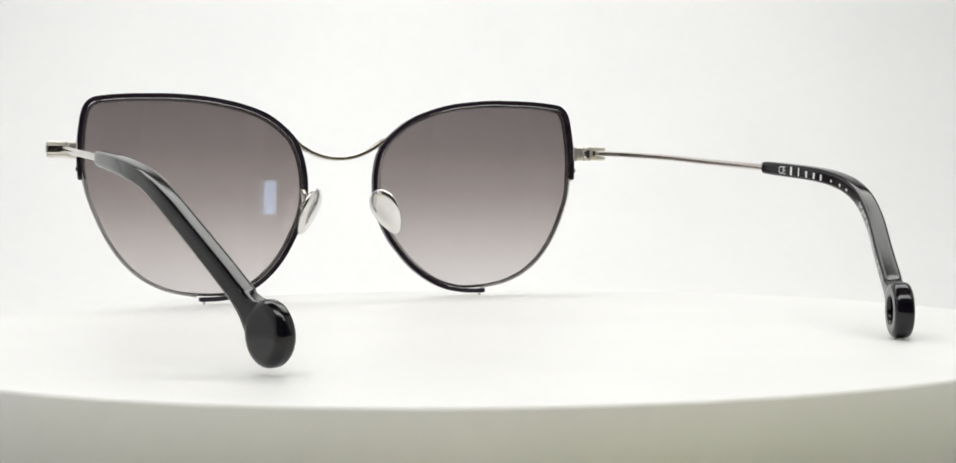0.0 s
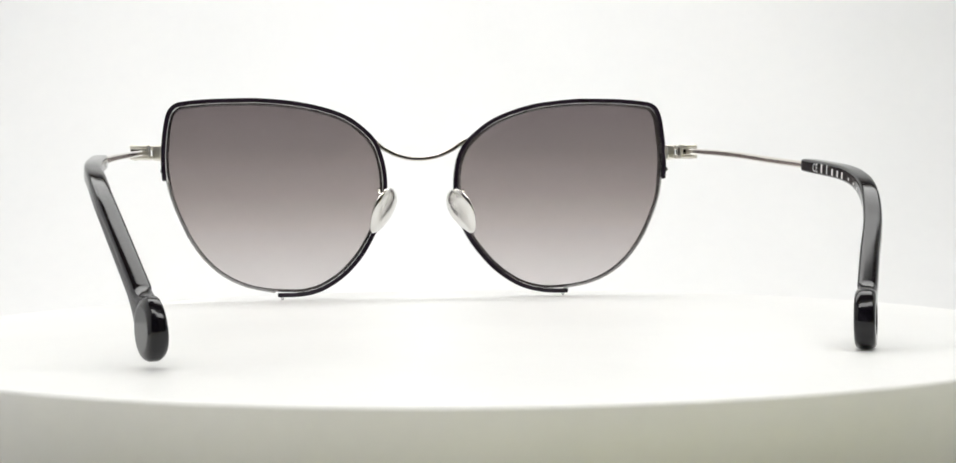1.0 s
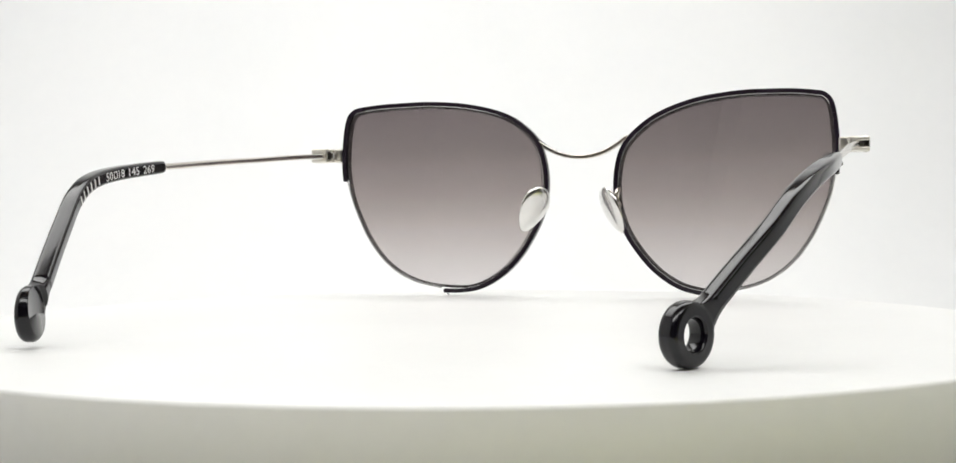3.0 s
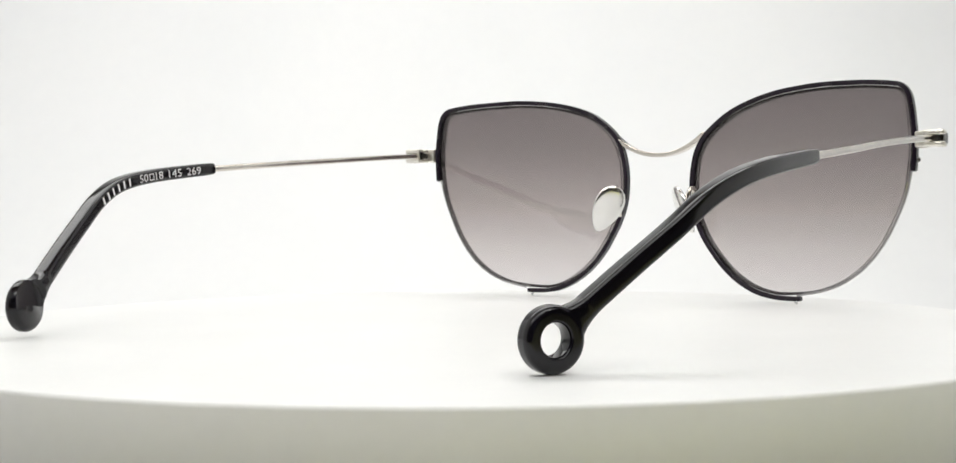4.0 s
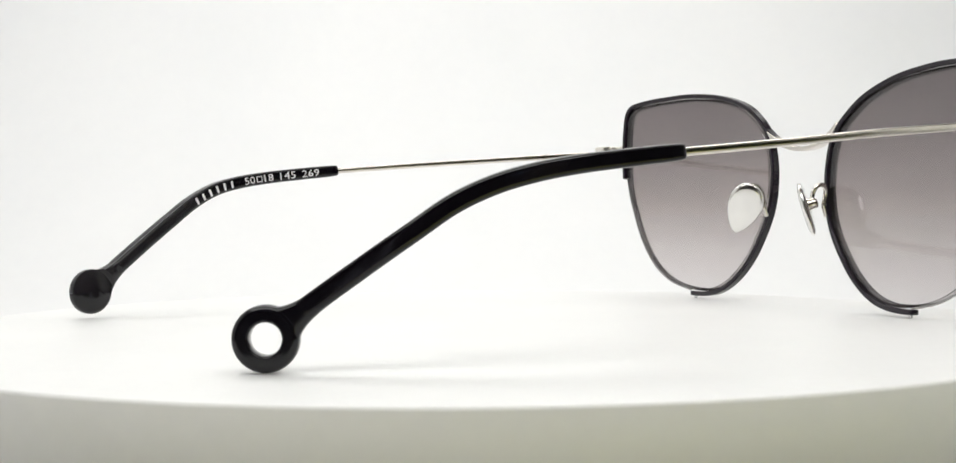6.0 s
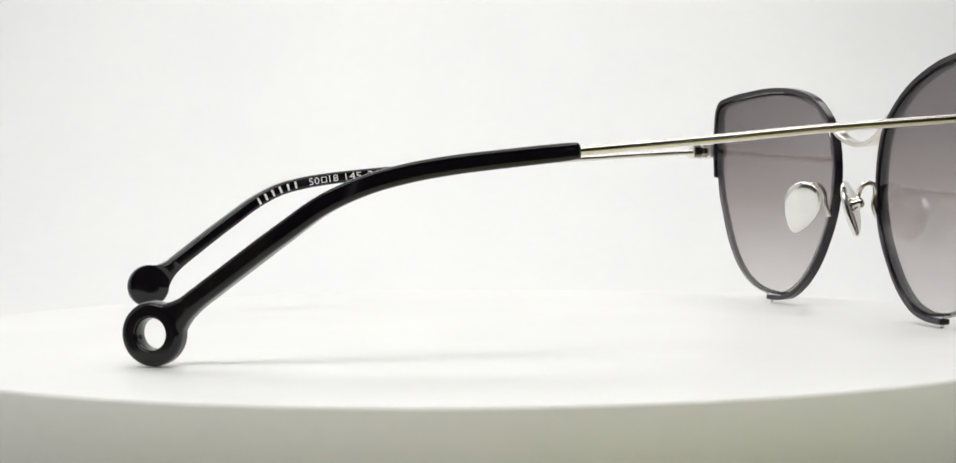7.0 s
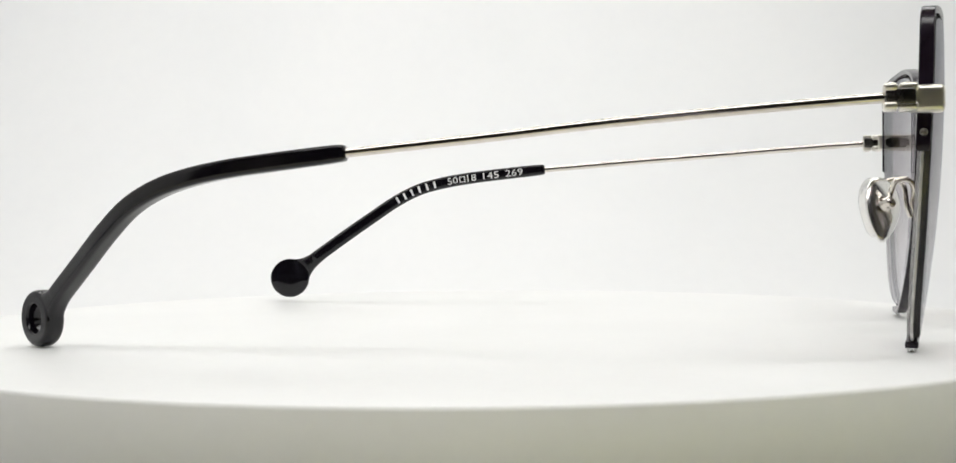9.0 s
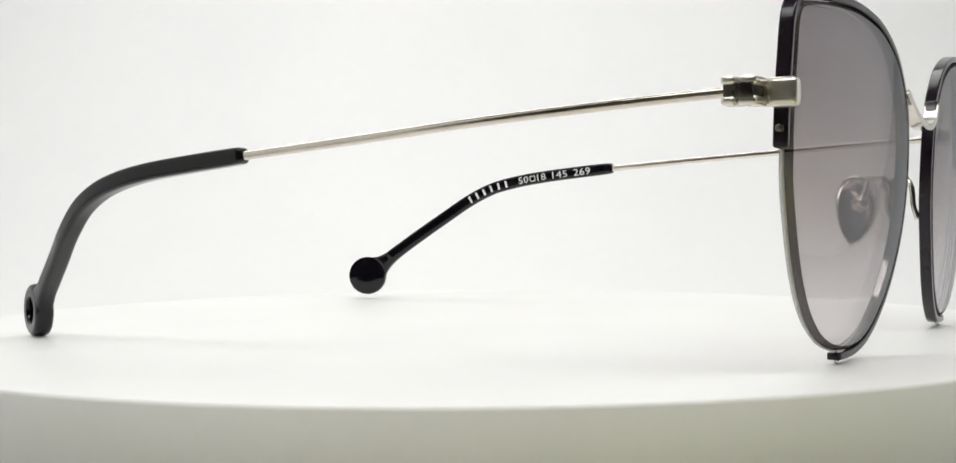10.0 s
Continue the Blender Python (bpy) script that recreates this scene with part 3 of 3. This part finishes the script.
def print_on(tip, tp, bm, start, width, height, base, name="lettering", label="white printed lettering"):
    """Lays a flat unit drawing on the inner face of a temple tip; start is how far along the tip its left edge lies."""
    way = 1 if tp.s > 0 else -1
    for y in np.linspace(0, 1, 8)[1:-1]:
        bmesh.ops.bisect_plane(bm, geom=bm.verts[:] + bm.edges[:] + bm.faces[:], plane_co=(0, y, 0), plane_no=(0, 1, 0))
    for v in bm.verts:
        run, h = start + way * v.co.x * width, base + v.co.y * height
        k = 0.95 + 0.12 * run / tp.run[-1]
        v.co = tp.on_face(run, h, 1.375 * k * (1 - min(0.95, abs(h) / (1.325 * k)) ** 5.0) ** (1 / 5.0) + 0.05)
    part(name, bm, M_INK, tip, label, unit=MM, smooth=False)


def bars(spans):
    """Plain upright bars, as (left, right, bottom, top) in a unit drawing."""
    bm = bmesh.new()
    for x0, x1, y0, y1 in spans:
        bm.faces.new([bm.verts.new((x, y, 0)) for x, y in ((x0, y0), (x1, y0), (x1, y1), (x0, y1))])
    return bm


def build_print(right_tip, right, left_tip, left):
    # left temple: size figures, read from the ear forwards
    for word, start, width in (("269", 8.4, 4.0), ("145", 13.5, 3.6)):
        print_on(left_tip, left, text_mesh(word), start, width, 1.5, -0.75)
    print_on(left_tip, left, text_mesh("50"), 21.8, 2.4, 1.5, -0.75)
    print_on(left_tip, left, text_mesh("18"), 17.2, 2.1, 1.5, -0.75)
    w = 0.14
    print_on(left_tip, left, bars([(0, w, 0, 1), (1 - w, 1, 0, 1), (w, 1 - w, 0, w), (w, 1 - w, 1 - w, 1)]), 19.0, 1.3, 1.3, -0.68, "box_mark", "white printed square mark")
    print_on(left_tip, left, bars([(i / 6 + 0.04, i / 6 + 0.085, 0, 1) for i in range(6)]), 34.8, 11.0, 1.5, -0.75, "letter_bars", "row of white printed bars")
    # right temple: conformity mark, a row of bars with three dots, and the place of making
    print_on(right_tip, right, text_mesh("CE"), 5.7, 2.1, 1.5, -0.75)
    print_on(right_tip, right, bars([(0.01, 0.07, 0, 1), (0.245, 0.28, 0, 1), (0.46, 0.52, 0, 0.7), (0.69, 0.75, 0, 0.7), (0.91, 0.97, 0, 0.7)]), 9.2, 10.8, 1.6, -0.75, "letter_bars", "row of white printed bars")
    for start in (23.0, 26.2, 29.0):
        bm = bmesh.new()
        bmesh.ops.create_circle(bm, cap_ends=True, radius=0.5, segments=12)
        for v in bm.verts:
            v.co += Vector((0.5, 0.5, 0))
        print_on(right_tip, right, bm, start - 0.25, 0.55, 0.55, -0.5, "dot", "white printed dot")
    print_on(right_tip, right, text_mesh("MADE IN FRANCE"), 35.6, 18.6, 1.5, -0.75)


def build_hinge(glasses, s, zc=33.6):
    bm = bmesh.new()
    # end piece: a plate lapped round the front and the outside of the rim
    box(bm, (58.5, -5.4, zc - 1.6), (60.4, -2.0, zc + 1.6), 0.3)
    box(bm, (58.2, -4.6, zc - 1.72), (60.5, -1.05, zc + 1.72), 0.85, 5)
    bmesh.ops.scale(bm, vec=(s, 1, 1), verts=bm.verts)
    part("end_piece", bm, M_SATIN, glasses, "polished steel end piece lapped round the rim", unit=MM)
    # hinge: two leaves with a slot between them, pins through both
    bm = bmesh.new()
    for z0, z1 in ((zc + 0.6, zc + 1.65), (zc - 1.65, zc - 0.6)):
        box(bm, (60.2, -6.6, z0), (64.6, -4.4, z1), 0.42, 3)
        box(bm, (60.9, -8.4, z0), (65.0, -6.75, z1), 0.45, 3)
    box(bm, (60.75, -8.4, zc - 1.6), (61.5, -6.75, zc + 1.6), 0.2)
    bmesh.ops.scale(bm, vec=(s, 1, 1), verts=bm.verts)
    hinge = part("hinge", bm, M_SATIN, glasses, "small polished steel hinge", unit=MM)
    # dark block fills the slot; its colour stands in for the mirrored dark room
    bm = bmesh.new()
    box(bm, (60.7, -8.15, zc - 1.0), (64.85, -4.7, zc + 1.0), 0.2)
    bmesh.ops.scale(bm, vec=(s, 1, 1), verts=bm.verts)
    part("hinge_slot_fill", bm, M_DARK, hinge, "dark fill in the hinge slot, in place of a dark reflection", unit=MM)
    for y in (-7.5, -5.6):
        bm = bmesh.new()
        lathe(bm, [(0.05, 1.75), (0.4, 1.72), (0.55, 1.55), (0.55, -1.55), (0.4, -1.72), (0.05, -1.75)], (s * 63.9, y, zc), (0, 0, 1), 14)
        part("hinge_pin", bm, M_STEEL, hinge, unit=MM)


def build_pad(glasses, s):
    """A metal teardrop nose pad on a bent wire arm."""
    c = Vector((9.3 * s, -6.75 if s > 0 else -7.4, 19.95 if s > 0 else 20.2))
    up = Vector((-0.44 * s, 0.06, 0.90)).normalized()        # long axis, leaning in towards the nose at the top
    nrm = Vector((-0.70 * s, -0.66, -0.25))                  # looks at the nose and back
    nrm = (nrm - up * nrm.dot(up)).normalized()
    side = up.cross(nrm)
    bm = bmesh.new()
    n = 32

    def ring(k, h):
        out = []
        for a in np.linspace(0, 2 * math.pi, n, endpoint=False):
            u, v = math.cos(a), math.sin(a)
            w = 3.45 * (1.0 + 0.30 * u - 0.06 * u * u)
            out.append(bm.verts.new(c + up * (5.6 * u * k) + side * (w * v * k) + nrm * h))
        return out

    rings = [ring(0.05, -0.55), ring(0.55, -0.55), ring(0.86, -0.45), ring(0.97, -0.2), ring(1.0, 0.1), ring(0.95, 0.42), ring(0.8, 0.68), ring(0.5, 0.85), ring(0.05, 0.9)]
    for a, b in zip(rings, rings[1:]):
        for j in range(n):
            bm.faces.new((a[j], a[(j + 1) % n], b[(j + 1) % n], b[j]))
    bm.faces.new(rings[0])
    bm.faces.new(rings[-1])
    pad = part("nose_pad", bm, M_PAD, glasses, "satin titanium teardrop nose pad", unit=MM)
    # mount behind the pad
    bm = bmesh.new()
    q = c - nrm * 1.1 + up * 0.8
    lathe(bm, [(0.05, -1.3), (0.6, -1.25), (0.95, -1.0), (1.1, -0.6), (1.1, 0.2), (1.35, 0.45), (1.35, 0.65), (0.05, 0.7)], q, nrm, 16)
    part("pad_mount", bm, M_STEEL, pad, "round steel pad mount", unit=MM)
    bm = bmesh.new()
    rx, rz = 8.5, 19.5
    pts = [q - nrm * 0.3, q - nrm * 0.6 + up * 1.6, q + Vector((0.2 * s, 1.2, 3.4)), q + Vector((0.2 * s, 2.9, 3.7)), q + Vector((-0.4 * s, 4.0, 2.4)), Vector((9.0 * s, -2.2, 20.5)), Vector((rx * s + 0.5 * s, -1.6, 18.6))]
    sweep(bm, spline(pts, 50), squircle(0.9, 0.9, 12), (s, 0.01, 0.0), round_ends=0.2)
    part("pad_arm", bm, M_STEEL, pad, "bent steel pad arm", unit=MM)


def build_glasses():
    glasses = tagged(new("sunglasses"), "open cat-eye sunglasses with black half rims and gradient lenses", "sunglasses")
    build_front(glasses)
    right, left = Temple(1, RIGHT), Temple(-1, LEFT)
    right_tip = build_temple(glasses, right, True)
    left_tip = build_temple(glasses, left, False)
    build_print(right_tip, right, left_tip, left)
    for s in (-1, 1):
        build_hinge(glasses, s)
        build_pad(glasses, s)
    return glasses


build_setting()
build_table()
build_light_bar(-0.28)
build_light_bar(0.26)
build_streak_strip()
turntable, plate = build_turntable()
sunglasses = build_glasses()


def motions():
    times = [0.25 * i for i in range(41)]
    walk(plate, [(t, pose(0, 0, 0, 0, 0, SPIN * t)) for t in times])
    walk(sunglasses, [(t, pose(0, 0, 0, 0, 0, SPIN * t) @ pose(SEAT[0], SEAT[1], 0, 0, 0, YAW0)) for t in times])


motions()
